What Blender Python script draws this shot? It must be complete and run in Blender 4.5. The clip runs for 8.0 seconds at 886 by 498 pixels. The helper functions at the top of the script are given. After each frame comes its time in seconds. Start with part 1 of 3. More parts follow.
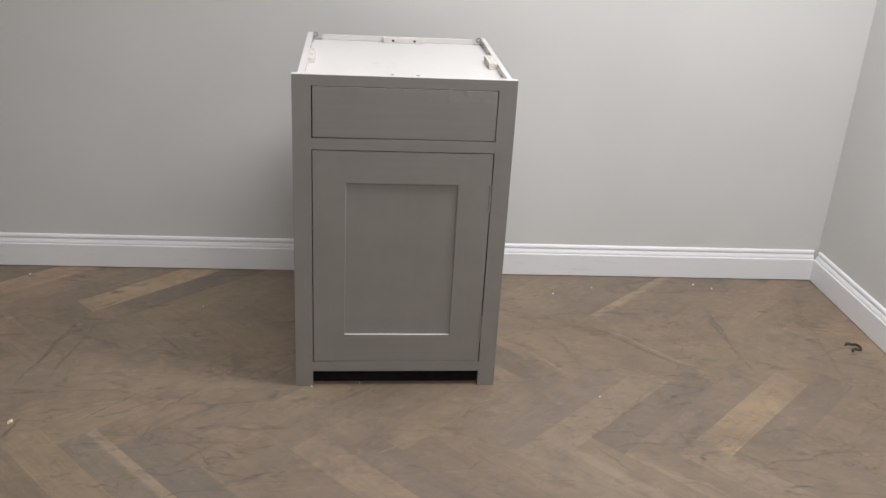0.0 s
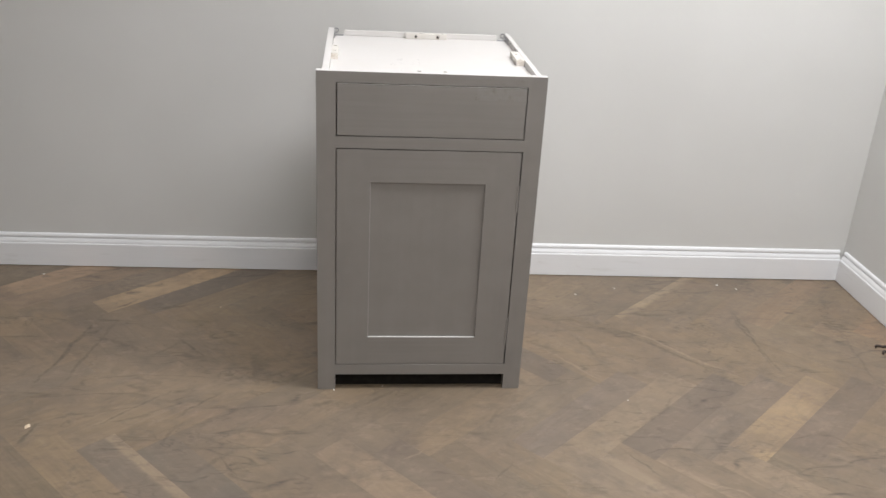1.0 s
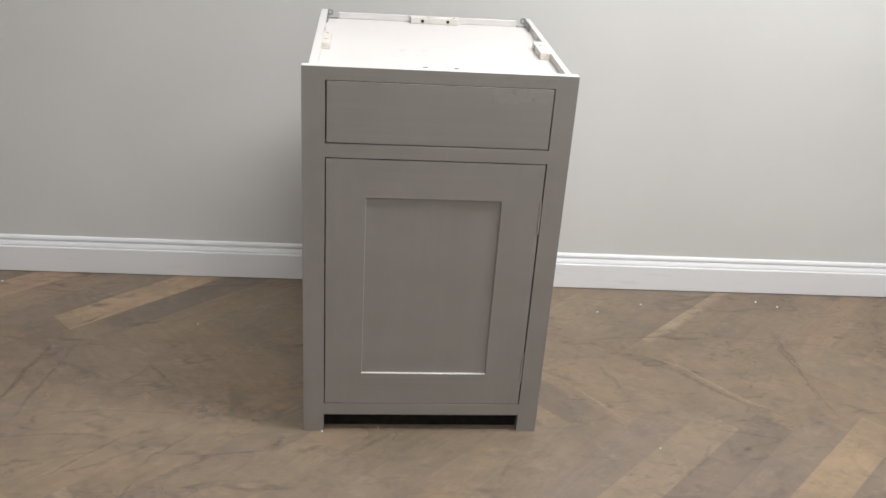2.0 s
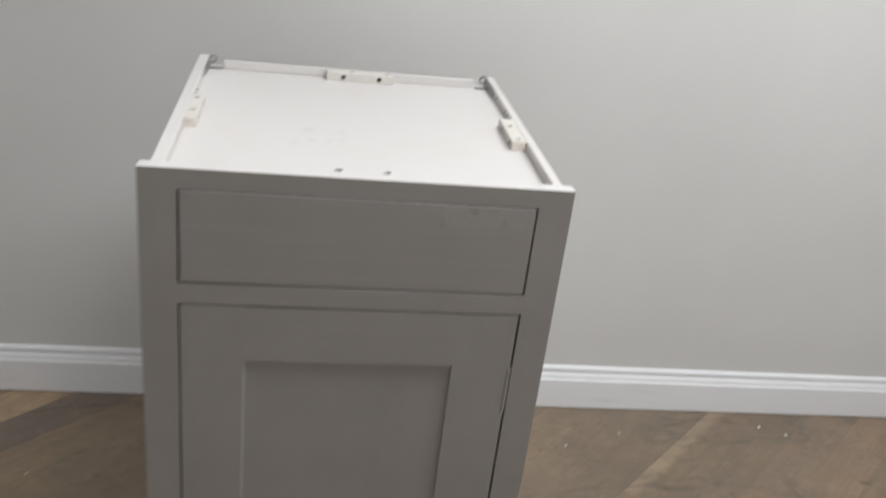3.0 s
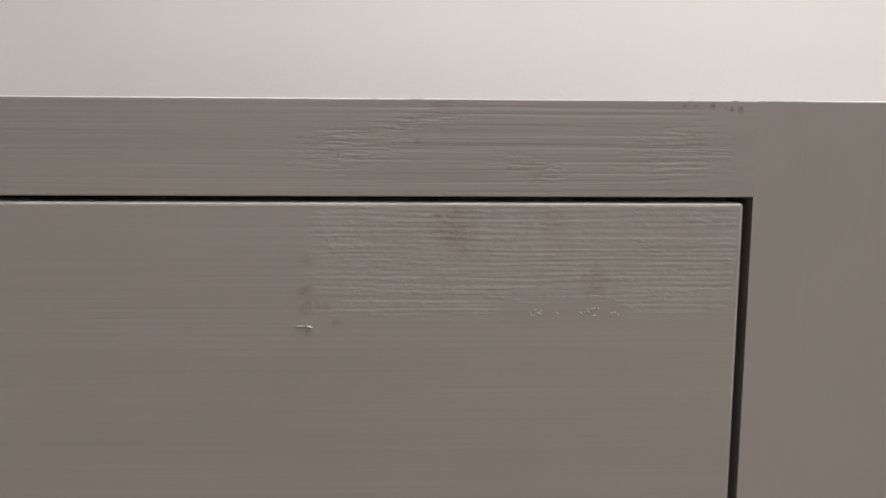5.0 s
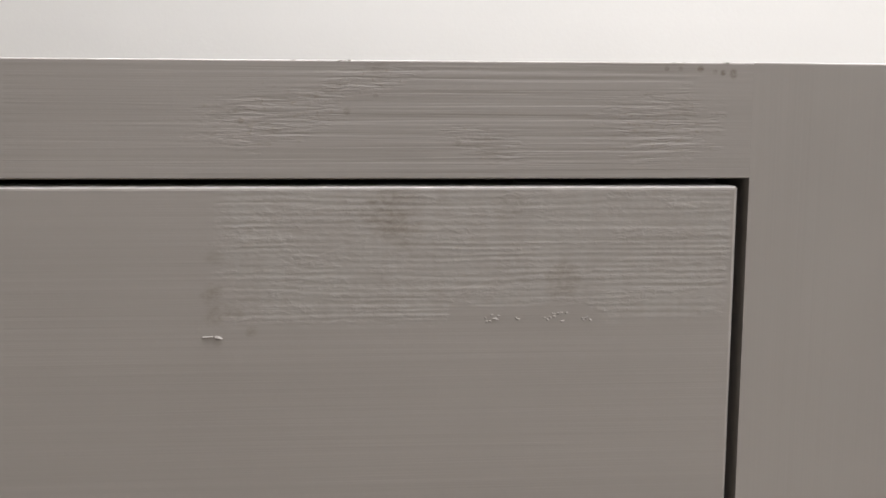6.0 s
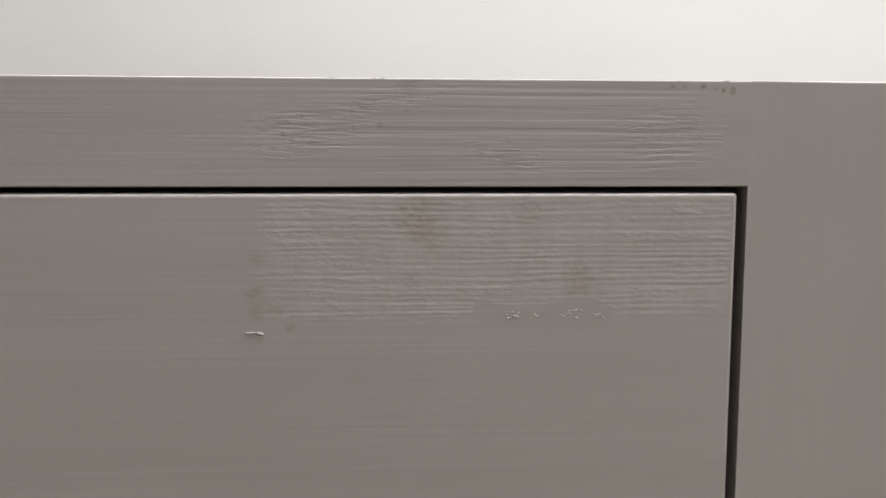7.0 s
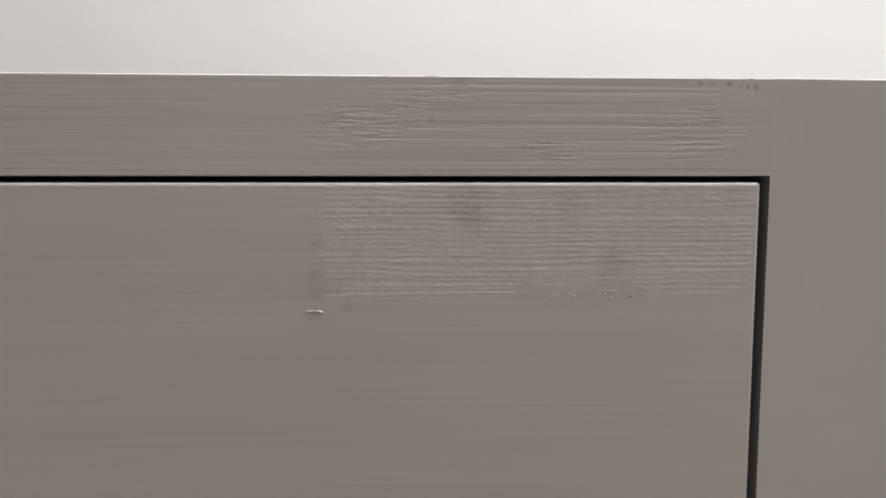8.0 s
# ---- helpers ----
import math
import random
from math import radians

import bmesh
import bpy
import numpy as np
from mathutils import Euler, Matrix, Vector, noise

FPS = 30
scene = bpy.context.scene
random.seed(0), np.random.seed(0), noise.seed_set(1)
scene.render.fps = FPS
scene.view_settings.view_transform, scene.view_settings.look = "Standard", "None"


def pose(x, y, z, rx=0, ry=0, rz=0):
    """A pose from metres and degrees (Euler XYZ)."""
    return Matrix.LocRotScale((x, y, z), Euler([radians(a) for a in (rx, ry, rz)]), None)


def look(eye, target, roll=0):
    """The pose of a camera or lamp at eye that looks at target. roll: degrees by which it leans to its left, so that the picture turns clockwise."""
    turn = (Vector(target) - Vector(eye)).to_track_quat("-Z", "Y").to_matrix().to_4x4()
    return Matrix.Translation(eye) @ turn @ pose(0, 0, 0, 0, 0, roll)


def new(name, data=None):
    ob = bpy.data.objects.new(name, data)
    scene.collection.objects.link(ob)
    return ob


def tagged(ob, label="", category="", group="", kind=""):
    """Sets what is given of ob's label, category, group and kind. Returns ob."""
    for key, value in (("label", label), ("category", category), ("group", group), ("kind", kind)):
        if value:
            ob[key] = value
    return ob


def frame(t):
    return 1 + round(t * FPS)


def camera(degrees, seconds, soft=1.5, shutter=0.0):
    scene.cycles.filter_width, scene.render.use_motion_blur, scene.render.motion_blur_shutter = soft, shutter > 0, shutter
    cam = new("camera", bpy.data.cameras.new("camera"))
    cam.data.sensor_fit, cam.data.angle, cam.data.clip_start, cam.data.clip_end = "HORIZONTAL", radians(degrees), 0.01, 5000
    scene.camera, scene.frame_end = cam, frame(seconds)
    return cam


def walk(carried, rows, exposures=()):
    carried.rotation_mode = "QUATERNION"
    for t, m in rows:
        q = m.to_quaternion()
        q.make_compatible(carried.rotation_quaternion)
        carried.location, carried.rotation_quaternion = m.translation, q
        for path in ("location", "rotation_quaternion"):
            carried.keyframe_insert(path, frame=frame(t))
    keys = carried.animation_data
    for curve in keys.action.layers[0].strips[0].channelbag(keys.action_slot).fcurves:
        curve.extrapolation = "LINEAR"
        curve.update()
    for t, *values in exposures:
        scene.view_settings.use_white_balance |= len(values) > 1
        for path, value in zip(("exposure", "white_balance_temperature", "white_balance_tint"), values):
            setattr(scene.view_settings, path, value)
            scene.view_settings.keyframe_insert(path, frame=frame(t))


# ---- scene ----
cam = camera(53.63, 8.0, soft=1.5, shutter=0.28)
PATH = [
    (0, (0.1524, -2.1480, 1.3286), (0.3586, -0.3149, 0.5557), 3.16),
    (0.5, (0.1386, -2.1223, 1.3286), (0.3410, -0.2928, 0.5463), 3.24),
    (1, (0.0975, -2.0894, 1.3136), (0.2973, -0.2584, 0.5343), 3.11),
    (1.2, (0.0671, -2.0626, 1.3068), (0.2652, -0.2364, 0.5158), 3.02),
    (2.3, (0.1510, -1.5638, 1.2895), (0.3318, 0.2251, 0.4136), 4.32),
    (2.5, (0.1604, -1.4460, 1.2717), (0.3299, 0.3316, 0.3710), 4.27),
    (2.7, (0.1608, -1.2895, 1.2615), (0.3426, 0.4830, 0.3531), 4.61),
    (3, (0.1970, -1.0510, 1.2727), (0.5288, 0.7396, 0.4458), 7.08),
    (3.2, (0.2365, -0.9129, 1.2697), (0.6188, 0.9023, 0.5221), 7.84),
    (3.5, (0.3131, -0.6957, 1.2396), (0.6417, 1.1652, 0.5847), 7.50),
    (3.7, (0.3474, -0.5690, 1.1907), (0.6338, 1.3016, 0.5436), 8.16),
    (4, (0.3793, -0.4311, 1.0923), (0.6477, 1.4391, 0.4364), 8.32),
    (4.2, (0.3886, -0.3656, 1.0267), (0.6152, 1.5160, 0.3880), 7.56),
    (4.5, (0.4017, -0.3060, 0.9286), (0.5075, 1.6283, 0.4312), 4.10),
    (4.7, (0.4103, -0.2790, 0.8902), (0.4603, 1.6908, 0.5478), 1.15),
    (5.8, (0.4222, -0.2067, 0.8611), (0.5358, 1.7760, 0.6248), 0.11),
    (6, (0.4275, -0.2061, 0.8614), (0.5522, 1.7750, 0.6170), 0.09),
    (6.5, (0.4255, -0.2134, 0.8585), (0.5441, 1.7698, 0.6288), 0.06),
    (7, (0.4172, -0.2236, 0.8616), (0.5669, 1.7585, 0.6404), 0.13),
    (7.5, (0.4149, -0.2288, 0.8585), (0.5578, 1.7554, 0.6519), 0.10),
    (8, (0.4046, -0.2418, 0.8595), (0.5428, 1.7410, 0.6378), 0.13),
]
walk(cam, [(t, look(e, g, r)) for t, e, g, r in PATH],
     exposures=[(0, 0.17, 6560, 10), (0.5, 0.24, 6560, 10), (1, 0.35, 6600, 9.3), (1.2, 0.37, 6600, 8.8), (2.5, 0.42, 6650, 8.5), (3, 0.01, 6500, 8.3), (3.5, -0.19, 6630, 8.8), (4, -0.30, 7000, 9.8), (4.5, -0.42, 7150, 11.8), (4.7, -0.05, 7050, 11.8), (5.8, 0.55, 6750, 11.3), (6.5, 0.67, 6700, 11.3), (7, 0.51, 6700, 10.3), (8, 0.52, 6700, 11.3)])

# ---- light ----
world = bpy.data.worlds.new("world")
world.use_nodes = True
world.node_tree.nodes["Background"].inputs[0].default_value = (0.9, 0.95, 1.0, 1)
world.node_tree.nodes["Background"].inputs[1].default_value = 0.02
scene.world = world


def ceiling_lamp(x, y, z, size, watts, colour, cone=180):
    data = bpy.data.lights.new("ceiling_lamp", "AREA")
    data.shape, data.size, data.energy, data.color = "DISK", size, watts, colour
    data.spread = radians(cone)
    ob = new("ceiling_lamp", data)
    ob.location = (x, y, z)
    return ob


LAMP = (0.945, 0.955, 1.0)
ceiling_lamp(0.80, -0.30, 2.44, 0.8, 22, LAMP)
ceiling_lamp(1.55, -0.32, 2.44, 0.5, 20, LAMP)
ceiling_lamp(0.30, -2.70, 2.44, 0.8, 35, LAMP)
# unseen narrow fill, added to brighten the floor left of the cabinet
ceiling_lamp(-0.50, 0.08, 2.44, 0.25, 1.5, LAMP, 60)


# ---- materials ----
def shader(name, colour=(0.5, 0.5, 0.5), rough=0.5, metal=0.0):
    m = bpy.data.materials.new(name)
    m.use_nodes = True
    b = m.node_tree.nodes["Principled BSDF"]
    b.inputs["Base Color"].default_value = (*colour, 1)
    b.inputs["Roughness"].default_value = rough
    b.inputs["Metallic"].default_value = metal
    return m, m.node_tree, b


def feed(nt, socket, value):
    if isinstance(value, (int, float)):
        socket.default_value = value
    elif isinstance(value, tuple):
        socket.default_value = value if len(value) != 3 or socket.type == "VECTOR" else (*value, 1)
    else:
        nt.links.new(value, socket)


def calc(nt, op, a, b=0.0, c=0.0, clamp=False):
    n = nt.nodes.new("ShaderNodeMath")
    n.operation, n.use_clamp = op, clamp
    for s, v in zip(n.inputs, (a, b, c)):
        feed(nt, s, v)
    return n.outputs[0]


def span(nt, value, lo, hi, to_lo=0.0, to_hi=1.0):
    n = nt.nodes.new("ShaderNodeMapRange")
    n.interpolation_type = "SMOOTHSTEP"
    for s, v in zip(n.inputs[:5], (value, lo, hi, to_lo, to_hi)):
        feed(nt, s, v)
    return n.outputs[0]


def blend(nt, fac, a, b, mode="MIX"):
    n = nt.nodes.new("ShaderNodeMix")
    n.data_type, n.blend_type = "RGBA", mode
    feed(nt, n.inputs[0], fac)
    feed(nt, n.inputs[6], a)
    feed(nt, n.inputs[7], b)
    return n.outputs[2]


def coords(nt, space="Object"):
    if space == "Position":
        return nt.nodes.new("ShaderNodeNewGeometry").outputs["Position"]
    return nt.nodes.new("ShaderNodeTexCoord").outputs[space]


def stretch(nt, vector, scale, turn=(0, 0, 0)):
    n = nt.nodes.new("ShaderNodeMapping")
    nt.links.new(vector, n.inputs["Vector"])
    n.inputs["Scale"].default_value = scale
    n.inputs["Rotation"].default_value = [radians(a) for a in turn]
    return n.outputs[0]


def grain(nt, vector, scale, detail=3.0, rough=0.5, distort=0.0):
    n = nt.nodes.new("ShaderNodeTexNoise")
    nt.links.new(vector, n.inputs["Vector"])
    for key, v in (("Scale", scale), ("Detail", detail), ("Roughness", rough), ("Distortion", distort)):
        n.inputs[key].default_value = v
    return n.outputs["Fac"]


def relief(nt, b, height, depth, strength=1.0):
    n = nt.nodes.new("ShaderNodeBump")
    n.inputs["Strength"].default_value = strength
    n.inputs["Distance"].default_value = depth
    nt.links.new(height, n.inputs["Height"])
    nt.links.new(n.outputs[0], b.inputs["Normal"])


def axes(nt, vector):
    n = nt.nodes.new("ShaderNodeSeparateXYZ")
    nt.links.new(vector, n.inputs[0])
    return n.outputs


def wall_paint():
    m, nt, b = shader("wall_paint", rough=0.62)
    p = coords(nt, "Position")
    big = grain(nt, p, 1.3, 4)
    nt.links.new(blend(nt, span(nt, big, 0.3, 0.7), (0.591, 0.588, 0.569), (0.631, 0.628, 0.609)), b.inputs["Base Color"])
    roller = grain(nt, p, 260, 3, 0.6)
    relief(nt, b, calc(nt, "MULTIPLY_ADD", grain(nt, p, 7, 3), 3.0, roller), 0.00012)
    return m


def ceiling_paint():
    m, nt, b = shader("ceiling_paint", (0.78, 0.77, 0.74), 0.7)
    p = coords(nt, "Position")
    nt.links.new(blend(nt, grain(nt, p, 1.5, 3), (0.76, 0.75, 0.72), (0.8, 0.79, 0.77)), b.inputs["Base Color"])
    relief(nt, b, grain(nt, p, 220, 2), 0.0004)
    return m


def gloss_white():
    """Satin white skirting paint with faint scuffs."""
    m, nt, b = shader("skirting_paint", rough=0.35)
    p = coords(nt, "Position")
    scuff = span(nt, grain(nt, stretch(nt, p, (6, 6, 30)), 1.0, 6, 0.65), 0.56, 0.72)
    nt.links.new(blend(nt, calc(nt, "MULTIPLY", scuff, 0.35), (0.77, 0.775, 0.785), (0.6, 0.59, 0.57)), b.inputs["Base Color"])
    nt.links.new(span(nt, grain(nt, p, 9, 3), 0.3, 0.7, 0.3, 0.45), b.inputs["Roughness"])
    relief(nt, b, grain(nt, stretch(nt, p, (8, 8, 160)), 1.0, 3), 0.0006)
    return m


# scuffs on the floor: middle, half length, half width, direction in degrees, strength
SCUFFS = [
    (1.078, 0.200, 0.240, 0.006, -47.4, 0.55), (1.365, 0.290, 0.215, 0.005, -90, 0.60), (-0.490, 0.497, 0.062, 0.005, 14, 0.60), (-0.380, 0.230, 0.125, 0.006, -48, 0.55), (-0.177, 0.100, 0.090, 0.010, -82, 0.45),
    (-0.724, 0.224, 0.261, 0.007, 80, 0.60), (-0.661, 0.215, 0.224, 0.006, 80, 0.50), (-0.700, -0.200, 0.071, 0.006, 73, 0.60),
    (-0.601, 0.258, 0.128, 0.008, -30, 0.50), (-0.631, 0.514, 0.055, 0.007, 43, 0.50), (-0.493, 0.486, 0.067, 0.005, 21, 0.60),
    (-0.692, 0.317, 0.060, 0.009, 45, 0.50), (-0.453, 0.217, 0.094, 0.007, 52, 0.40), (-0.475, -0.088, 0.140, 0.005, 44, 0.50),
    (-0.308, -0.072, 0.105, 0.005, 50, 0.50), (-0.169, 0.122, 0.112, 0.019, -66, 0.45), (-0.074, 0.059, 0.099, 0.010, 42, 0.40),
    (0.014, -0.068, 0.044, 0.010, 28, 0.50), (0.167, -0.037, 0.069, 0.010, 37, 0.50), (-0.356, -0.210, 0.081, 0.004, 66, 0.40),
    (-0.198, -0.343, 0.085, 0.004, -60, 0.55), (-0.235, -0.322, 0.078, 0.007, 39, 0.35), (1.377, 0.382, 0.124, 0.005, -87, 0.60),
    (1.026, 0.246, 0.150, 0.005, -44, 0.50), (1.194, 0.097, 0.095, 0.005, -38, 0.50), (1.377, 0.152, 0.111, 0.006, -85, 0.45),
    (1.692, 0.380, 0.099, 0.008, -91, 0.40), (1.665, 0.173, 0.228, 0.006, -100, 0.35), (0.816, -0.347, 0.084, 0.005, -59, 0.50),
    (1.188, -0.375, 0.076, 0.007, -42, 0.40), (1.081, -0.234, 0.075, 0.014, 42, 0.40), (0.924, -0.131, 0.137, 0.006, 48, 0.40),
    (0.815, 0.236, 0.099, 0.007, -81, 0.35), (0.674, 0.243, 0.072, 0.007, -44, 0.35), (0.471, -0.141, 0.070, 0.007, 60, 0.35),
    (0.460, -0.369, 0.056, 0.004, 45, 0.50), (1.381, -0.270, 0.061, 0.006, -48, 0.40),
]

# pale worn edges, in the same terms
WORN_EDGES = [(1.088, 0.221, 0.255, 0.005, -47.4, 0.36), (0.750, 0.125, 0.150, 0.005, -52.7, 0.30), (0.985, -0.440, 0.190, 0.005, -38, 0.28), (0.245, -0.300, 0.045, 0.004, 36, 0.3)]


def oak(joined=False):
    """Engineered oak plank, brushed and dusty; the tone of each piece comes from its own colour."""
    m, nt, b = shader("oak_plank", rough=0.5)
    info = nt.nodes.new("ShaderNodeObjectInfo")
    o = coords(nt)
    shift = nt.nodes.new("ShaderNodeVectorMath")
    shift.operation = "MULTIPLY_ADD"
    nt.links.new(info.outputs["Random"], shift.inputs[0])
    shift.inputs[1].default_value = (13.0, 7.0, 3.0)
    nt.links.new(o, shift.inputs[2])
    v = shift.outputs[0]
    fibre = grain(nt, stretch(nt, v, (5, 90, 20)), 1.0, 5, 0.6, 0.4)
    cathedral = grain(nt, stretch(nt, v, (2.2, 16, 8)), 1.0, 4, 0.55, 1.2)
    tone = calc(nt, "ADD", calc(nt, "MULTIPLY", fibre, 0.5), calc(nt, "MULTIPLY", cathedral, 0.6))
    base = blend(nt, span(nt, tone, 0.35, 0.75), (0.84, 0.83, 0.82), (1.12, 1.11, 1.10))
    tint = info.outputs["Color"]
    if joined:
        tint = blend(nt, nt.nodes.new("ShaderNodeNewGeometry").outputs["Random Per Island"], (0.172, 0.138, 0.106), (0.245, 0.18, 0.122))
    col = blend(nt, 1.0, tint, base, "MULTIPLY")
    # pale sapwood edge of a few planks, by the piece's own alpha
    ox, oy, oz = axes(nt, o)
    edge = calc(nt, "MULTIPLY_ADD", cathedral, 0.016, oy)
    far_edge = calc(nt, "MULTIPLY", span(nt, info.outputs["Alpha"], 0.0, 0.35, 1.0, 0.0), span(nt, edge, 0.066, 0.090))
    near_edge = calc(nt, "MULTIPLY", calc(nt, "MULTIPLY", span(nt, info.outputs["Alpha"], 0.35, 0.45), span(nt, info.outputs["Alpha"], 0.55, 0.65, 1.0, 0.0)), span(nt, edge, 0.028, 0.042, 1.0, 0.0))
    sap = calc(nt, "MAXIMUM", far_edge, near_edge)
    col = blend(nt, calc(nt, "MULTIPLY", sap, 0.75), col, (0.39, 0.30, 0.195))
    # dark mineral streaks and dirt along the grain of each plank, and scuffs that run on over the joints
    p = coords(nt, "Position")
    px, py, pz = axes(nt, p)
    warp_n = grain(nt, p, 4.0, 3)
    dark = 0.0
    for own, scale, turn, wide, lo, warp, deep in ((True, (1.5, 13, 1), 0, 0.030, 0.44, 0.9, 0.35), (True, (3.4, 24, 1), 0, 0.040, 0.48, 1.1, 0.22), (True, (6.0, 15, 1), 0, 0.026, 0.50, 1.6, 0.3),
                                             (False, (0.9, 3.2, 1), 38, 0.011, 0.42, 0.35, 1.0), (False, (1.3, 3.6, 1), -52, 0.010, 0.42, 0.4, 1.0), (False, (3.2, 6.0, 1), 62, 0.016, 0.46, 0.5, 0.85), (False, (5.0, 10.0, 1), -40, 0.017, 0.46, 0.6, 0.8)):
        q = stretch(nt, v if own else p, scale, (0, 0, -turn))
        line = calc(nt, "ABSOLUTE", calc(nt, "SUBTRACT", grain(nt, q, 1.0, 3.5, 0.62, warp), 0.5))
        fade = span(nt, grain(nt, stretch(nt, p, (2.6, 3.1, 1), (0, 0, turn * 2 + 10)), 1.0, 4, 0.65), lo, lo + 0.2)
        fray = span(nt, grain(nt, stretch(nt, v if own else p, (18, 70, 1), (0, 0, -turn)), 1.0, 4, 0.65), 0.34, 0.64, 0.15, 1.0)
        dark = calc(nt, "MAXIMUM", dark, calc(nt, "MULTIPLY", calc(nt, "MULTIPLY", span(nt, line, 0.0, wide * 1.25, deep, 0.0), fade), fray))
    dust = calc(nt, "MULTIPLY", span(nt, grain(nt, p, 1.7, 5, 0.6, 0.6), 0.30, 0.66), span(nt, calc(nt, "MULTIPLY_ADD", warp_n, 0.3, py), 0.50, 0.95, 1.0, 0.1))
    col = blend(nt, span(nt, dust, 0.0, 1.0, 0.1, 0.52), col, (0.206, 0.153, 0.107))
    cloud = calc(nt, "MULTIPLY", span(nt, grain(nt, stretch(nt, p, (5, 5, 1), (0, 0, 63)), 1.0, 7, 0.68, 0.9), 0.44, 0.72), 0.42)
    col = blend(nt, cloud, col, (0.125, 0.098, 0.080))
    smudge = calc(nt, "MULTIPLY", span(nt, grain(nt, stretch(nt, p, (2.3, 3.4, 1), (0, 0, -38)), 1.0, 6, 0.6, 1.1), 0.50, 0.68), 0.4)
    col = blend(nt, smudge, col, (0.136, 0.106, 0.083))
    ash = calc(nt, "MULTIPLY", span(nt, grain(nt, p, 3.1, 5, 0.62, 0.7), 0.42, 0.66), 0.34)
    col = blend(nt, ash, col, (0.200, 0.157, 0.117))
    rosy = calc(nt, "MULTIPLY", span(nt, grain(nt, stretch(nt, p, (2.6, 3.0, 1), (0, 0, 70)), 1.0, 5, 0.6, 0.7), 0.5, 0.72), 0.3)
    col = blend(nt, rosy, col, (0.25, 0.178, 0.128))
    fleck = calc(nt, "MULTIPLY", span(nt, grain(nt, stretch(nt, p, (13, 17, 1), (0, 0, 30)), 1.0, 6, 0.7, 0.5), 0.5, 0.72), 0.25)
    col = blend(nt, fleck, col, (0.124, 0.094, 0.075))
    pale = calc(nt, "MULTIPLY", span(nt, grain(nt, stretch(nt, p, (7, 7, 1), (0, 0, 50)), 1.0, 6, 0.7, 0.6), 0.56, 0.76), 0.3)
    col = blend(nt, pale, col, (0.315, 0.243, 0.178))
    for size, turn, lo, hi, deep, tone in ((11, 20, 0.50, 0.70, 0.34, (0.120, 0.096, 0.078)), (24, -50, 0.50, 0.72, 0.30, (0.118, 0.094, 0.076)), (16, 65, 0.52, 0.72, 0.30, (0.325, 0.248, 0.180))):
        mott = span(nt, grain(nt, stretch(nt, p, (size, size * 1.7, 1), (0, 0, turn)), 1.0, 6, 0.68, 0.8), lo, hi)
        col = blend(nt, calc(nt, "MULTIPLY", mott, deep), col, tone)
    dark = calc(nt, "MULTIPLY", dark, 0.85)
    bend = calc(nt, "MULTIPLY_ADD", grain(nt, p, 9, 4, 0.6), 0.06, -0.03)
    tooth = grain(nt, p, 55, 4, 0.65)
    worn = 0.0
    for cx, cy, rx, ry, turn, strength in ([] if joined else SCUFFS + WORN_EDGES):
        ca, sa = math.cos(radians(turn)), math.sin(radians(turn))
        dx, dy = calc(nt, "SUBTRACT", px, cx), calc(nt, "SUBTRACT", py, cy)
        du = calc(nt, "ADD", calc(nt, "MULTIPLY", dx, ca), calc(nt, "MULTIPLY", dy, sa))
        dv = calc(nt, "ADD", calc(nt, "MULTIPLY_ADD", dy, ca, calc(nt, "MULTIPLY", dx, -sa)), bend)
        d = calc(nt, "ADD", calc(nt, "POWER", calc(nt, "ABSOLUTE", calc(nt, "DIVIDE", du, rx)), 2.0), calc(nt, "POWER", calc(nt, "ABSOLUTE", calc(nt, "DIVIDE", dv, ry * 1.3)), 2.0))
        mark = calc(nt, "MULTIPLY", span(nt, calc(nt, "MULTIPLY_ADD", tooth, 2.4, d), 0.65, 2.3, 1.0, 0.0), strength * 1.3)
        if (cx, cy, rx, ry, turn, strength) in WORN_EDGES:
            worn = calc(nt, "MAXIMUM", worn, mark)
        else:
            dark = calc(nt, "MAXIMUM", dark, mark)
    col = blend(nt, dark, col, (0.082, 0.064, 0.050))
    col = blend(nt, worn, col, (0.36, 0.275, 0.185))
    nt.links.new(col, b.inputs["Base Color"])
    nt.links.new(span(nt, calc(nt, "ADD", dust, fibre), 0.5, 1.6, 0.42, 0.66), b.inputs["Roughness"])
    relief(nt, b, calc(nt, "ADD", fibre, calc(nt, "MULTIPLY", dark, -0.6)), 0.0009)
    return m


def spot(nt, o, x, z, r, rag):
    """1 inside a ragged round spot of radius r on the front, 0 outside."""
    d = nt.nodes.new("ShaderNodeVectorMath")
    d.operation = "DISTANCE"
    nt.links.new(o, d.inputs[0])
    d.inputs[1].default_value = (x, 0, z)
    return span(nt, calc(nt, "MULTIPLY_ADD", calc(nt, "SUBTRACT", rag, 0.5), r * 1.6, d.outputs["Value"]), r * 0.3, r, 1.0, 0.0)


def oval(nt, x, z, cx, cz, rx, rz, rise, rag):
    """1 inside a ragged oval that climbs by rise along x, 0 outside."""
    dx = calc(nt, "SUBTRACT", x, cx)
    dz = calc(nt, "SUBTRACT", calc(nt, "SUBTRACT", z, cz), calc(nt, "MULTIPLY", dx, rise))
    d = calc(nt, "SQRT", calc(nt, "ADD", calc(nt, "POWER", calc(nt, "ABSOLUTE", calc(nt, "DIVIDE", dx, rx)), 2.0), calc(nt, "POWER", calc(nt, "ABSOLUTE", calc(nt, "DIVIDE", dz, rz)), 2.0)))
    return span(nt, calc(nt, "MULTIPLY_ADD", calc(nt, "SUBTRACT", rag, 0.5), 1.5, d), 0.45, 1.1, 1.0, 0.0)


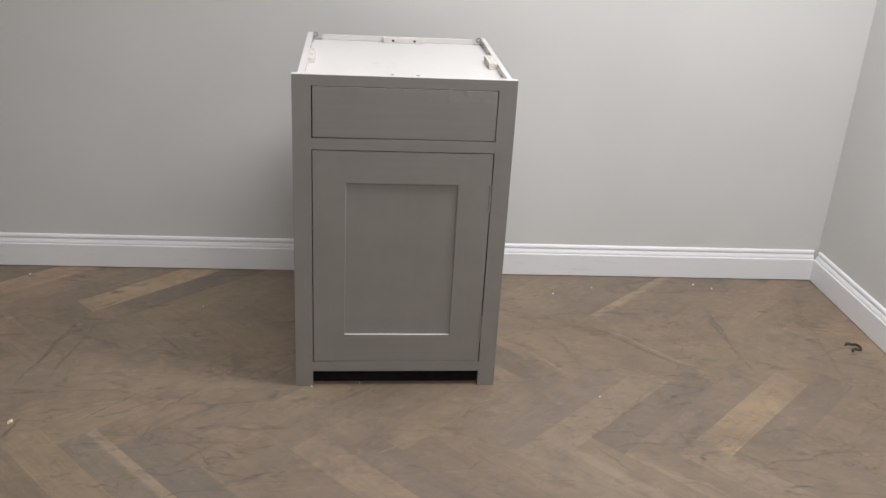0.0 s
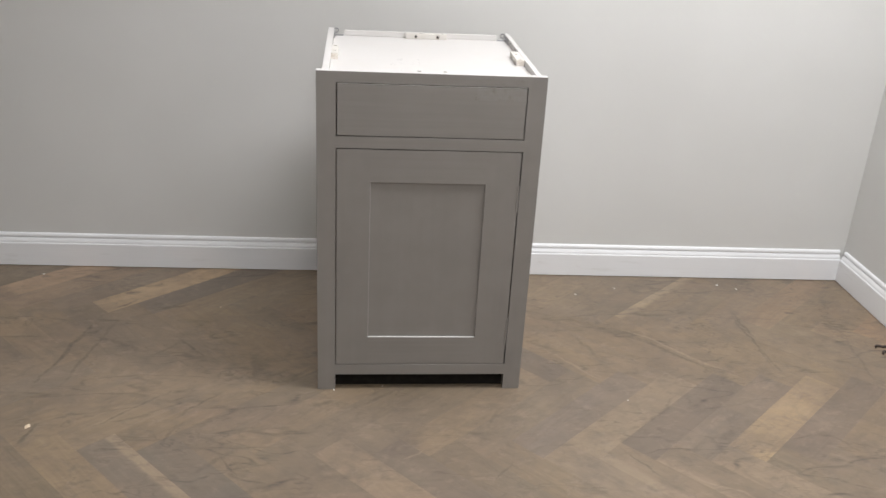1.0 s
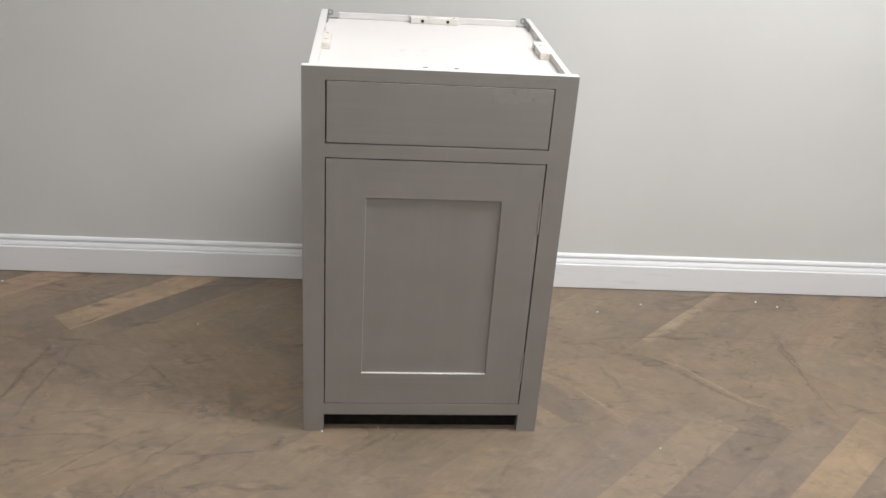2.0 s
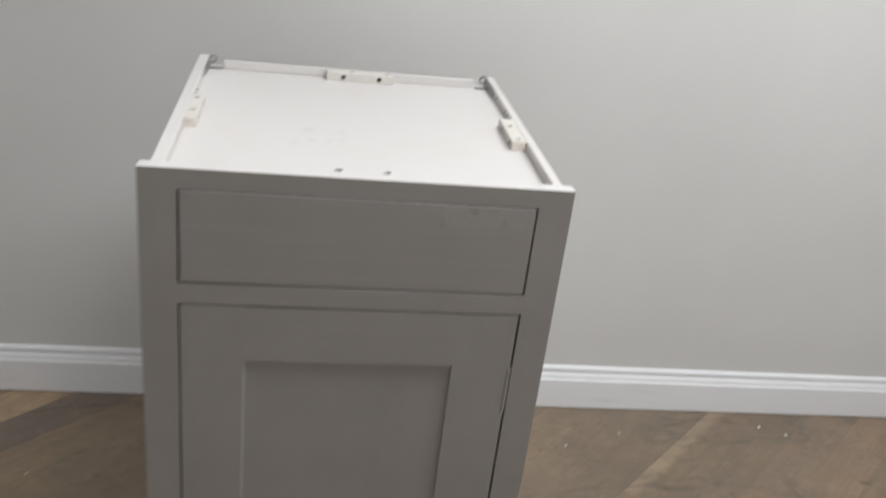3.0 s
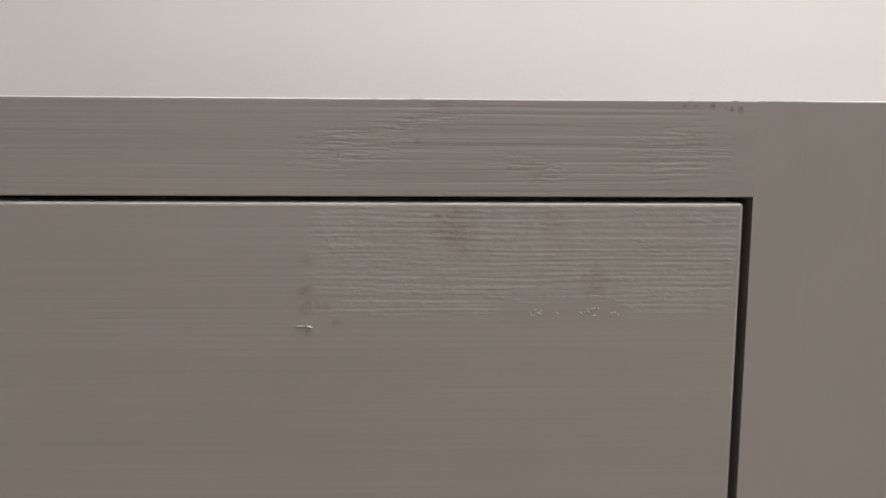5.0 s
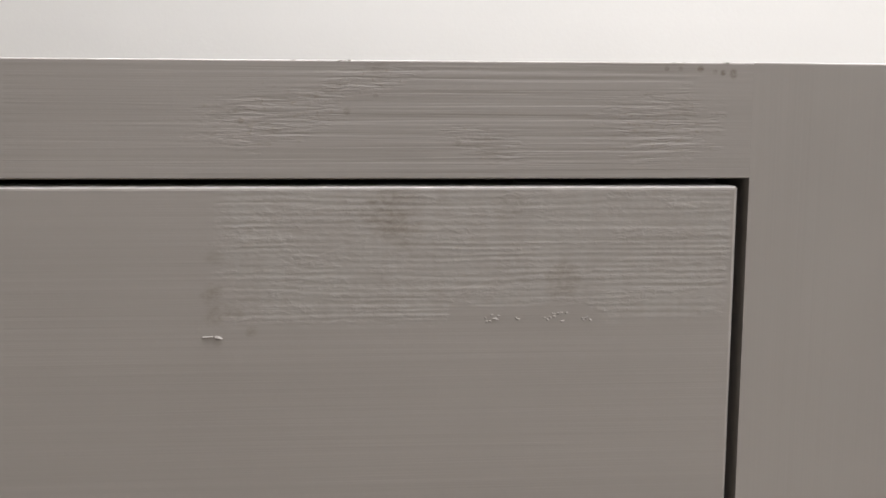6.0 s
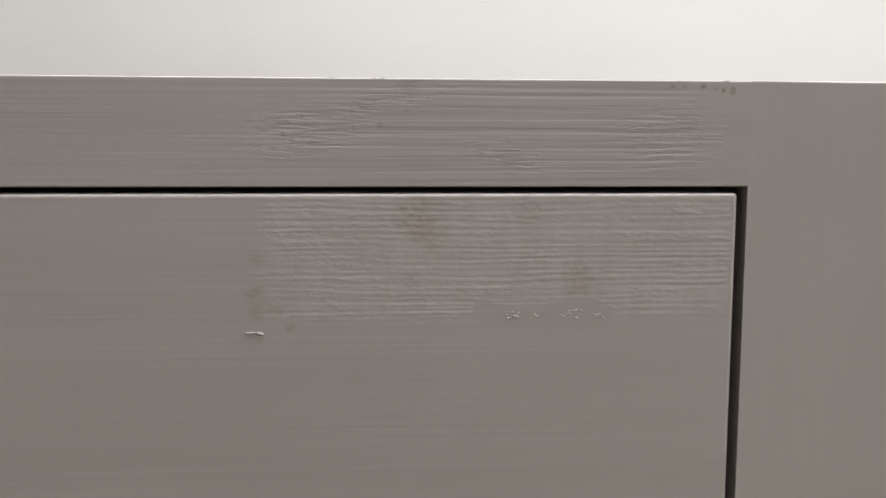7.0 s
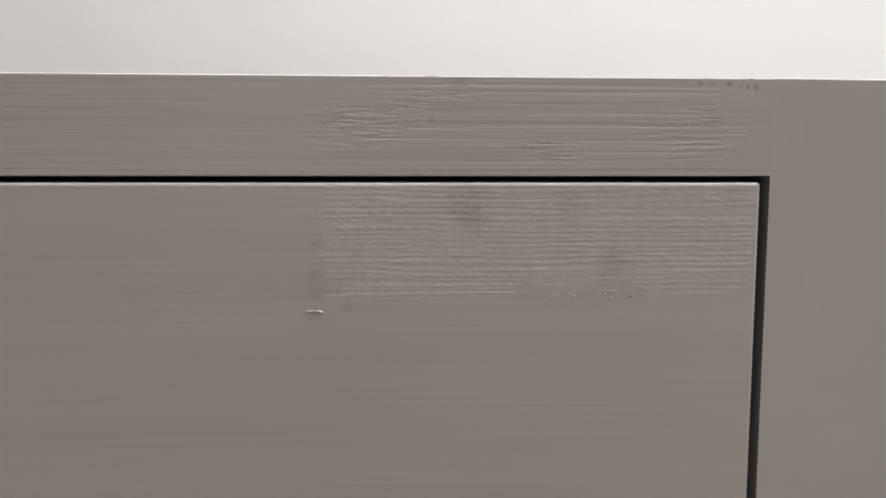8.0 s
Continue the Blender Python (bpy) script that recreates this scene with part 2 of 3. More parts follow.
def cabinet_paint(name, way, torn=""):
    """Brushed taupe paint. way: the axis along which the brush went. torn: where tape has lifted the paint,
    so that the grain of the wood shows through: on the drawer or on the top rail."""
    m, nt, b = shader(name, rough=0.42)
    o = coords(nt)
    x, y, z = axes(nt, o)
    fine = (5, 5, 520) if way == "x" else (420, 420, 4)
    broad = (2.2, 2.2, 110) if way == "x" else (60, 60, 1.2)
    f = grain(nt, stretch(nt, o, fine), 1.0, 3, 0.6, 0.2)
    g = grain(nt, stretch(nt, o, broad), 1.0, 4, 0.55, 0.3)
    cloud = grain(nt, o, 11, 4, 0.55)
    speck = grain(nt, o, 900, 2, 0.5)
    tone = calc(nt, "MULTIPLY_ADD", g, 0.55 if way == "x" else 0.25, calc(nt, "MULTIPLY", cloud, 0.45 if way == "x" else 0.75))
    col = blend(nt, span(nt, tone, 0.32, 0.68), (0.2242, 0.2073, 0.1913), (0.2439, 0.2261, 0.2092))
    height = calc(nt, "ADD", calc(nt, "MULTIPLY", f, 0.6), calc(nt, "ADD", calc(nt, "MULTIPLY", g, 0.55), calc(nt, "MULTIPLY", speck, 0.06)))
    gloss = span(nt, f, 0.3, 0.7, 0.40, 0.5)
    if torn:
        rag = grain(nt, stretch(nt, o, (170, 170, 380)), 1.0, 4, 0.65)
        wob = calc(nt, "MULTIPLY_ADD", rag, 0.006, -0.003)
        xs, zs = calc(nt, "ADD", x, wob), calc(nt, "MULTIPLY_ADD", wob, 0.45, z)
        mottle = grain(nt, stretch(nt, o, (75, 75, 170)), 1.0, 5, 0.62, 0.5)
        long_ridge = grain(nt, stretch(nt, o, (12, 12, 540), (0, 0.4, 0)), 1.0, 1.5, 0.5, 0.15)
        comb = calc(nt, "SINE", calc(nt, "MULTIPLY_ADD", z, 4000.0, calc(nt, "MULTIPLY", grain(nt, stretch(nt, o, (14, 14, 90)), 1.0, 2, 0.5), 22.0)))
        long_ridge = calc(nt, "ADD", calc(nt, "MULTIPLY_ADD", comb, 0.055, 0.22), calc(nt, "MULTIPLY", long_ridge, 0.56))
        ridge = grain(nt, stretch(nt, o, (300, 300, 640), (0, 0.4, 0)), 1.0, 2.0, 0.55, 0.3)
        flake = grain(nt, stretch(nt, o, (560, 560, 900)), 1.0, 3, 0.62, 0.6)
    if torn == "drawer":
        low = calc(nt, "MULTIPLY_ADD", calc(nt, "MULTIPLY", span(nt, xs, 0.4410, 0.4425), span(nt, xs, 0.4745, 0.4815, 1.0, 0.0)), 0.0042, 0.8178)
        low = calc(nt, "MULTIPLY_ADD", calc(nt, "SUBTRACT", mottle, 0.5), 0.0085, calc(nt, "MULTIPLY_ADD", span(nt, xs, 0.4760, 0.4830), 0.0010, low))
        above = calc(nt, "SUBTRACT", zs, low)
        mask = calc(nt, "MULTIPLY", span(nt, calc(nt, "MULTIPLY_ADD", mottle, 0.012, xs), 0.3905, 0.3985), span(nt, above, -0.0008, 0.0016))
        mask = calc(nt, "MULTIPLY", mask, span(nt, xs, 0.5088, 0.5106, 1.0, 0.0))
        patchy = calc(nt, "MULTIPLY", mask, span(nt, mottle, 0.34, 0.62, 0.45, 1.0))
        rough_h = calc(nt, "ADD", calc(nt, "MULTIPLY", span(nt, long_ridge, 0.36, 0.62), 1.0), calc(nt, "ADD", calc(nt, "MULTIPLY", ridge, 2.2), calc(nt, "MULTIPLY", flake, span(nt, mottle, 0.42, 0.60, 0.6, 2.0))))
        height = calc(nt, "ADD", height, calc(nt, "MULTIPLY", calc(nt, "MULTIPLY", calc(nt, "SUBTRACT", rough_h, 2.2), patchy), 0.6))
        column = grain(nt, stretch(nt, o, (210, 210, 60)), 1.0, 4, 0.62, 0.4)
        col = blend(nt, calc(nt, "MULTIPLY", mask, span(nt, column, 0.36, 0.64, 0.0, 0.42)), col, (0.277, 0.268, 0.251))
        col = blend(nt, calc(nt, "MULTIPLY", mask, span(nt, flake, 0.35, 0.65, 0.0, 0.3)), col, (0.261, 0.246, 0.226))
        col = blend(nt, calc(nt, "MULTIPLY", patchy, span(nt, ridge, 0.32, 0.68, 0.0, 0.32)), col, (0.262, 0.246, 0.226))
        grime = calc(nt, "MULTIPLY", span(nt, long_ridge, 0.42, 0.36), patchy)
        col = blend(nt, calc(nt, "MULTIPLY", grime, 0.22), col, (0.14, 0.122, 0.104))
        spots = ((0.4280, 0.8452, 0.0090, 0.62), (0.4312, 0.8400, 0.0060, 0.38), (0.4699, 0.8284, 0.0060, 0.48), (0.3862, 0.8262, 0.0034, 0.6), (0.3868, 0.8210, 0.0036, 0.5),
                 (0.3872, 0.8340, 0.0030, 0.3), (0.3950, 0.8165, 0.0020, 0.6), (0.3910, 0.8215, 0.0030, 0.35), (0.4560, 0.8470, 0.0070, 0.2))
    elif torn == "rail":
        left = calc(nt, "MAXIMUM", oval(nt, x, z, 0.4005, 0.8668, 0.0195, 0.0080, 0.12, rag), oval(nt, x, z, 0.4220, 0.8752, 0.0160, 0.0040, 0.20, rag))
        right = calc(nt, "MAXIMUM", oval(nt, x, z, 0.4520, 0.8602, 0.0135, 0.0042, -0.25, rag), oval(nt, x, z, 0.4920, 0.8645, 0.0190, 0.0095, 0.0, rag))
        tear = calc(nt, "MAXIMUM", left, right)
        tear = calc(nt, "MULTIPLY", tear, span(nt, xs, 0.5065, 0.5085, 1.0, 0.0))
        wide = calc(nt, "MULTIPLY", span(nt, xs, 0.36, 0.4500, 0.35, 1.0), span(nt, xs, 0.492, 0.5095, 1.0, 0.0))
        streak = grain(nt, stretch(nt, o, (90, 90, 860), (0, -1.2, 0)), 1.0, 3, 0.6, 0.2)
        sweep = grain(nt, stretch(nt, o, (7, 7, 520), (0, -2.2, 0)), 1.0, 3, 0.6, 0.3)
        rough_h = calc(nt, "ADD", calc(nt, "MULTIPLY", span(nt, streak, 0.38, 0.60), 1.5), calc(nt, "MULTIPLY", flake, 1.5))
        height = calc(nt, "ADD", height, calc(nt, "MULTIPLY", calc(nt, "SUBTRACT", rough_h, 1.5), calc(nt, "MULTIPLY", tear, span(nt, mottle, 0.36, 0.58, 0.15, 0.6))))
        height = calc(nt, "ADD", height, calc(nt, "MULTIPLY", span(nt, sweep, 0.36, 0.64), calc(nt, "MULTIPLY", wide, 0.55)))
        col = blend(nt, calc(nt, "MULTIPLY", calc(nt, "MULTIPLY", span(nt, sweep, 0.40, 0.33), wide), 0.28), col, (0.13, 0.112, 0.095))
        pit = calc(nt, "MULTIPLY", tear, span(nt, streak, 0.40, 0.32))
        col = blend(nt, calc(nt, "MULTIPLY", pit, 0.4), col, (0.12, 0.103, 0.086))
        crumbly = calc(nt, "MULTIPLY", tear, span(nt, flake, 0.58, 0.68))
        col = blend(nt, calc(nt, "MULTIPLY", crumbly, 0.38), col, (0.15, 0.108, 0.075))
        patchy = tear
        spots = ((0.4932, 0.8785, 0.0008, 0.7), (0.4965, 0.8784, 0.0008, 0.6), (0.5013, 0.8782, 0.0011, 1.1), (0.5048, 0.8778, 0.0008, 0.8), (0.5068, 0.8775, 0.0009, 0.9), (0.5093, 0.8772, 0.0013, 1.2), (0.4248, 0.8718, 0.0008, 0.7), (0.4182, 0.8683, 0.0012, 0.8),
                 (0.4510, 0.8600, 0.0050, 0.25), (0.4440, 0.8610, 0.0010, 0.5), (0.4975, 0.8690, 0.0040, 0.2), (0.4255, 0.8785, 0.0035, 0.3))
    if torn:
        for sx, sz, r, strength in spots:
            col = blend(nt, calc(nt, "MULTIPLY", spot(nt, o, sx, sz, r, rag), calc(nt, "MULTIPLY", span(nt, flake, 0.3, 0.65, 1.0, 0.25), strength * 0.75)), col, (0.125, 0.098, 0.070) if torn == "drawer" else (0.09, 0.062, 0.042))
        gloss = calc(nt, "MULTIPLY_ADD", patchy, 0.06, gloss)
    nt.links.new(gloss, b.inputs["Roughness"])
    nt.links.new(col, b.inputs["Base Color"])
    relief(nt, b, height, 0.00011)
    return m


def white_wood(name="primed_wood", way="x"):
    """Off-white painted board with grey handling marks."""
    m, nt, b = shader(name, rough=0.5)
    o = coords(nt)
    f = grain(nt, stretch(nt, o, (6, 140, 140) if way == "x" else (140, 6, 140)), 1.0, 4, 0.6)
    smear = calc(nt, "MULTIPLY", span(nt, grain(nt, o, 9, 6, 0.62, 0.7), 0.50, 0.76), 0.22)
    col = blend(nt, span(nt, f, 0.3, 0.7), (0.606, 0.586, 0.566), (0.613, 0.593, 0.573))
    col = blend(nt, smear, col, (0.56, 0.52, 0.46))
    nt.links.new(col, b.inputs["Base Color"])
    relief(nt, b, calc(nt, "MULTIPLY_ADD", f, 0.25, grain(nt, o, 60, 4)), 0.0001)
    return m


def bare_wood():
    m, nt, b = shader("end_grain", rough=0.6)
    o = coords(nt)
    f = grain(nt, stretch(nt, o, (160, 40, 320), (0, 25, 0)), 1.0, 4, 0.6, 0.4)
    nt.links.new(blend(nt, span(nt, f, 0.3, 0.7), (0.56, 0.49, 0.41), (0.76, 0.72, 0.66)), b.inputs["Base Color"])
    relief(nt, b, f, 0.0004)
    return m


def steel():
    m, nt, b = shader("zinc_steel", (0.55, 0.55, 0.56), 0.33, 1.0)
    o = coords(nt)
    nt.links.new(span(nt, grain(nt, o, 220, 4), 0.3, 0.7, 0.25, 0.5), b.inputs["Roughness"])
    nt.links.new(blend(nt, grain(nt, o, 140, 3), (0.26, 0.26, 0.27), (0.46, 0.46, 0.47)), b.inputs["Base Color"])
    return m


def simple(name, a, c, rough, scale):
    m, nt, b = shader(name, a, rough)
    n = grain(nt, coords(nt, "Position"), scale, 3)
    nt.links.new(blend(nt, span(nt, n, 0.3, 0.7), a, c), b.inputs["Base Color"])
    relief(nt, b, n, 0.0003)
    return m


WALL, CEIL, SKIRT, OAK = wall_paint(), ceiling_paint(), gloss_white(), oak()
PAINT_UP, PAINT_ALONG = cabinet_paint("taupe_paint_upright", "z"), cabinet_paint("taupe_paint_along", "x")
PAINT_DRAWER = cabinet_paint("taupe_paint_drawer", "x", "drawer")
PAINT_RAIL = cabinet_paint("taupe_paint_top_rail", "x", "rail")
WHITE, WHITE_LONG, ENDGRAIN, STEEL = white_wood(), white_wood("primed_wood_rail", "y"), bare_wood(), steel()
SCREW = simple("dark_screw", (0.05, 0.055, 0.045), (0.09, 0.09, 0.08), 0.45, 400)
CREAM = simple("cream_primed_wood", (0.60, 0.570, 0.525), (0.63, 0.602, 0.560), 0.5, 40)
PENCIL = simple("pencil", (0.42, 0.41, 0.40), (0.56, 0.545, 0.52), 0.6, 300)
CRUMB = simple("plaster_crumb", (0.74, 0.71, 0.66), (0.8, 0.79, 0.76), 0.8, 200)
SHAVING = simple("wood_shaving", (0.62, 0.5, 0.36), (0.72, 0.6, 0.45), 0.7, 150)
RUBBER = simple("brown_rubber", (0.045, 0.032, 0.026), (0.07, 0.05, 0.04), 0.55, 200)
INSIDE = simple("carcass_inside", (0.30, 0.25, 0.2), (0.36, 0.3, 0.25), 0.6, 30)
SUBFLOOR = simple("joint_dirt", (0.10, 0.08, 0.065), (0.13, 0.11, 0.09), 0.8, 40)
# near-black with hardly any sheen: the recess's shade put into the colour
BLACK = simple("recess_black", (0.008, 0.007, 0.006), (0.014, 0.012, 0.010), 0.9, 60)
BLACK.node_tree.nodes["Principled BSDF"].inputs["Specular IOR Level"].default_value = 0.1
# upward edges: overhead light put into the colour, along with some wear
LIT_WORN = simple("lit_worn_edge", (0.56, 0.545, 0.52), (0.70, 0.685, 0.66), 0.45, 120)
# paler taupe that holds the light on the left door stile's inner edge
LIT_STRIP = simple("lit_strip_paint", (0.33, 0.312, 0.290), (0.40, 0.382, 0.356), 0.45, 120)
BORE = simple("bored_wood", (0.17, 0.125, 0.09), (0.24, 0.18, 0.13), 0.7, 300)
PRIMED_BORE = simple("primed_bore", (0.36, 0.34, 0.315), (0.45, 0.43, 0.40), 0.6, 300)
BLISTER = simple("lifted_paint", (0.234, 0.216, 0.197), (0.276, 0.257, 0.236), 0.45, 900)


# ---- building ----
def part(name, bm, material, parent=None, label=""):
    mesh = bpy.data.meshes.new(name)
    bm.normal_update()
    bm.to_mesh(mesh)
    bm.free()
    mesh.materials.append(material)
    ob = new(name, mesh)
    if parent:
        ob.parent = parent
    return tagged(ob, label) if label else ob


def box(x0, x1, y0, y1, z0, z1, soft=0.0, bm=None, segments=2, along=None, skip=None):
    own = bm is None
    b = bmesh.new()
    bmesh.ops.create_cube(b, size=1)
    for v in b.verts:
        v.co = Vector(((x0 + x1) / 2 + v.co.x * (x1 - x0), (y0 + y1) / 2 + v.co.y * (y1 - y0), (z0 + z1) / 2 + v.co.z * (z1 - z0)))
    if soft:
        edges = [e for e in b.edges if not (skip and skip((e.verts[0].co + e.verts[1].co) / 2)) and along is None or along and abs((e.verts[0].co - e.verts[1].co).normalized()["xyz".index(along)]) > 0.9]
        bmesh.ops.bevel(b, geom=edges, offset=soft, segments=segments, profile=0.5, affect="EDGES")
        for f in b.faces:
            f.smooth = f.calc_area() < 30 * soft * max(x1 - x0, y1 - y0, z1 - z0) and len(f.verts) <= 4 and f.calc_area() < 0.5 * max((x1 - x0) * (y1 - y0), (x1 - x0) * (z1 - z0), (y1 - y0) * (z1 - z0)) and min(e.calc_length() for e in f.edges) <= soft * 1.2
    if own:
        return b
    join(bm, b)
    return bm


def join(bm, other):
    mesh = bpy.data.meshes.new("joined")
    other.to_mesh(mesh)
    other.free()
    bm.from_mesh(mesh)
    bpy.data.meshes.remove(mesh)


def rod(a, c, radius, sides=16, bm=None):
    """A cylinder from a to c, closed."""
    b = bmesh.new()
    a, c = Vector(a), Vector(c)
    m = Matrix.Translation((a + c) / 2) @ (c - a).to_track_quat("Z", "Y").to_matrix().to_4x4()
    bmesh.ops.create_cone(b, cap_ends=True, segments=sides, radius1=radius, radius2=radius, depth=(c - a).length, matrix=m)
    for f in b.faces:
        f.smooth = len(f.verts) == 4
        if not f.smooth:
            for e in f.edges:
                e.smooth = False
    if bm is None:
        return b
    join(bm, b)
    return bm


def drill(ob, holes, lining=None):
    """Bores (from, to, radius) out of a part's mesh."""
    cut = bmesh.new()
    for a, c, r in holes:
        rod(a, c, r, 20, cut)
    mesh = bpy.data.meshes.new("bore")
    cut.to_mesh(mesh)
    cut.free()
    cutter = bpy.data.objects.new("bore", mesh)
    scene.collection.objects.link(cutter)
    mod = ob.modifiers.new("bore", "BOOLEAN")
    mod.operation, mod.object, mod.solver, mod.material_mode = "DIFFERENCE", cutter, "EXACT", "TRANSFER"
    mesh.materials.append(ob.data.materials[0] if ob.data.materials[0] == STEEL else lining or BORE)
    made = bpy.data.meshes.new_from_object(ob.evaluated_get(bpy.context.evaluated_depsgraph_get()))
    ob.modifiers.remove(mod)
    ob.data = made
    bpy.data.objects.remove(cutter)
    return ob


def thing(name, label, category, at=None):
    ob = new(name)
    ob.empty_display_size = 0.05
    if at:
        ob.matrix_basis = at
    return tagged(ob, label, category)


def extrude_profile(points, length, axis="x"):
    """A closed profile of (depth, height), run along an axis from 0 to -length."""
    bm = bmesh.new()
    ends = []
    for s in (0.0, -length):
        ends.append([bm.verts.new((s, -d, h) if axis == "x" else (-d, s, h)) for d, h in points])
    n = len(points)
    for i in range(n):
        bm.faces.new((ends[0][i], ends[0][(i + 1) % n], ends[1][(i + 1) % n], ends[1][i]))
    bm.faces.new(ends[0])
    bm.faces.new(ends[1])
    bmesh.ops.recalc_face_normals(bm, faces=bm.faces[:])
    return bm


# ---- the room ----
# its corner, where the faces of the two skirtings meet on the floor; the walls run 1.4 degrees off the cabinet's front
ROOM = pose(1.885, 0.738, 0, 0, 0, -1.37)
EAST = pose(1.885, 0.738, 0, 0, 0, -2.3)
RX, RY, RZ, THICK, BOARD = 4.4, 4.6, 2.45, 0.12, 0.018


def structure(name, bm, material, label):
    ob = part(name, bm, material)
    ob.matrix_basis = ROOM
    return tagged(ob, label, "", "", "structure")


structure("wall_north", box(-RX - THICK, BOARD + THICK, BOARD, BOARD + THICK, -0.05, RZ), WALL, "plain light grey painted plaster wall")
structure("wall_east", box(BOARD, BOARD + THICK, -RY - THICK, BOARD - 0.0005, -0.05, RZ), WALL, "plain light grey painted plaster side wall").matrix_basis = EAST
structure("wall_south", box(-RX - THICK, BOARD - 0.0005, -RY - THICK, -RY, -0.05, RZ), WALL, "plain light grey painted plaster wall")
structure("wall_west", box(-RX - THICK, -RX, -RY + 0.0005, BOARD - 0.0005, -0.05, RZ), WALL, "plain light grey painted plaster wall")
structure("ceiling", box(-RX - THICK, BOARD + THICK, -RY - THICK, BOARD + THICK, RZ + 0.001, RZ + 0.12), CEIL, "plain white painted ceiling")

MOULD = [(-BOARD, 0.0025), (0, 0.0025), (0, 0.0816), (-0.0007, 0.0842), (-0.0025, 0.0855), (-0.0042, 0.0859), (-0.0044, 0.0875), (-0.0036, 0.0889),
         (-0.0046, 0.0928), (-0.007, 0.0974), (-0.009, 0.1005), (-0.012, 0.1010), (-0.0122, 0.1042), (-0.0098, 0.1053), (-0.0092, 0.1086), (-0.0102, 0.1132),
         (-0.013, 0.1168), (-BOARD, 0.1183)]
structure("baseboard_north", extrude_profile(MOULD, RX, "x"), SKIRT, "white painted moulded skirting board along the wall")
structure("baseboard_east", extrude_profile(MOULD, RY, "y"), SKIRT, "white painted moulded skirting board along the side wall").matrix_basis = EAST


# ---- the cabinet ----
W, H = 0.5603, 0.880
X0, X1 = 0.0473, 0.5142
cab = thing("cabinet", "freestanding taupe painted wooden kitchen base cabinet with open white top", "cabinet")
FACE = 0.022

part("stile", box(0, X0, 0, FACE, 0, H, 0.0005, skip=lambda c: abs(c.x - X0) < 1e-4 and c.y < 0.01), PAINT_UP, cab)
part("stile", box(X1, W, 0, FACE, 0, H, 0.0005, skip=lambda c: abs(c.x - X1) < 1e-4 and c.y < 0.01), PAINT_UP, cab)
rail = part("top_rail", box(X0 - 0.0002, X1 + 0.0002, 0.00003, FACE - 0.0002, 0.8526, H - 0.0001, 0.0004, along="x"), PAINT_RAIL, cab, "top rail with grain raised where tape tore the paint")
part("middle_rail", box(X0 - 0.0002, X1 + 0.0002, 0.00003, FACE - 0.0002, 0.6904, 0.7203, 0.0007, along="x"), PAINT_ALONG, cab)
part("bottom_rail", box(X0 - 0.0002, X1 + 0.0002, 0.00003, FACE - 0.0002, 0.047, 0.0782, 0.0007, along="x"), PAINT_ALONG, cab)

for ob in list(cab.children):
    ob.data.materials.append(WHITE)
    for f in ob.data.polygons:
        if f.normal.z > 0.9 and f.center.z > H - 0.002:
            f.material_index = 1

# carcass behind the frame; its top leans up a little to the back
TILT = 0.025


def top_at(y):
    return 0.8625 + TILT * y


def leaning(x0, x1, y0, y1, down, up, soft):
    """A box whose top and bottom follow the top board's slope."""
    b = box(x0, x1, y0, y1, down, up, soft)
    for v in b.verts:
        v.co.z += top_at(v.co.y)
    return b


for x0, x1 in ((0.0128, 0.0300), (0.5360, 0.5490)):
    b = box(x0, x1, FACE + 0.0003, 0.556, 0, 0.877, 0.0012)
    for v in b.verts:
        if v.co.z > 0.5:
            v.co.z += top_at(v.co.y) + 0.0158 - 0.877
    part("side_panel", b, WHITE_LONG, cab)
top = part("top_board", leaning(0.0302, 0.5358, FACE + 0.0003, 0.547, -0.006, 0.0, 0.0), WHITE, cab, "off-white top board with faint pencil marks")
part("back_panel", box(0.0302, 0.5358, 0.5475, 0.5555, 0.001, 0.870, 0.0), INSIDE, cab)
part("bottom_board", box(0.0302, 0.5358, 0.0325, 0.547, 0.062, 0.078, 0.0), INSIDE, cab)
# board added behind the opening; its black stands in for deep shade
part("plinth", box(X0, X1, 0.0245, 0.0320, 0.0005, 0.0615), BLACK, cab, "near-black plinth board added to keep the recess dark")
part("back_rail", leaning(0.0585, 0.5065, 0.5235, 0.5305, 0.0004, 0.0152, 0.0008), WHITE, cab)
part("inner_board", box(0.0303, 0.5357, 0.0600, 0.5470, 0.700, 0.712, 0.0), INSIDE, cab)


def fixing_block(name, x0, x1, y0, y1, top_holes, side_holes, screws, bore=0.0042, paint=CREAM):
    b = part(name, leaning(x0, x1, y0, y1, 0.0003, 0.0155, 0.0007 if bore < 0.005 else 0.0), paint, cab, "small cream painted wooden fixing block with bored holes")
    drill(b, [((x, y, top_at(y) + 0.0118), (x, y, top_at(y) + 0.03), bore) for x, y in top_holes], PRIMED_BORE)
    holes = []
    for a, c in side_holes:
        z = top_at(a[1]) + 0.0075
        holes.append(((a[0], a[1], z), (c[0], c[1], z), 0.0042))
    if holes:
        drill(b, holes)
    if side_holes and y0 < 0.4:
        b.data.materials.append(ENDGRAIN)
        for f in b.data.polygons:
            if f.normal.y < -0.9:
                f.material_index = len(b.data.materials) - 1
    for a, c in screws:
        z = top_at(a[1]) + 0.0075
        part("screw", rod((a[0], a[1], z), (c[0], c[1], z), 0.0034, 12), SCREW, b)
    return b


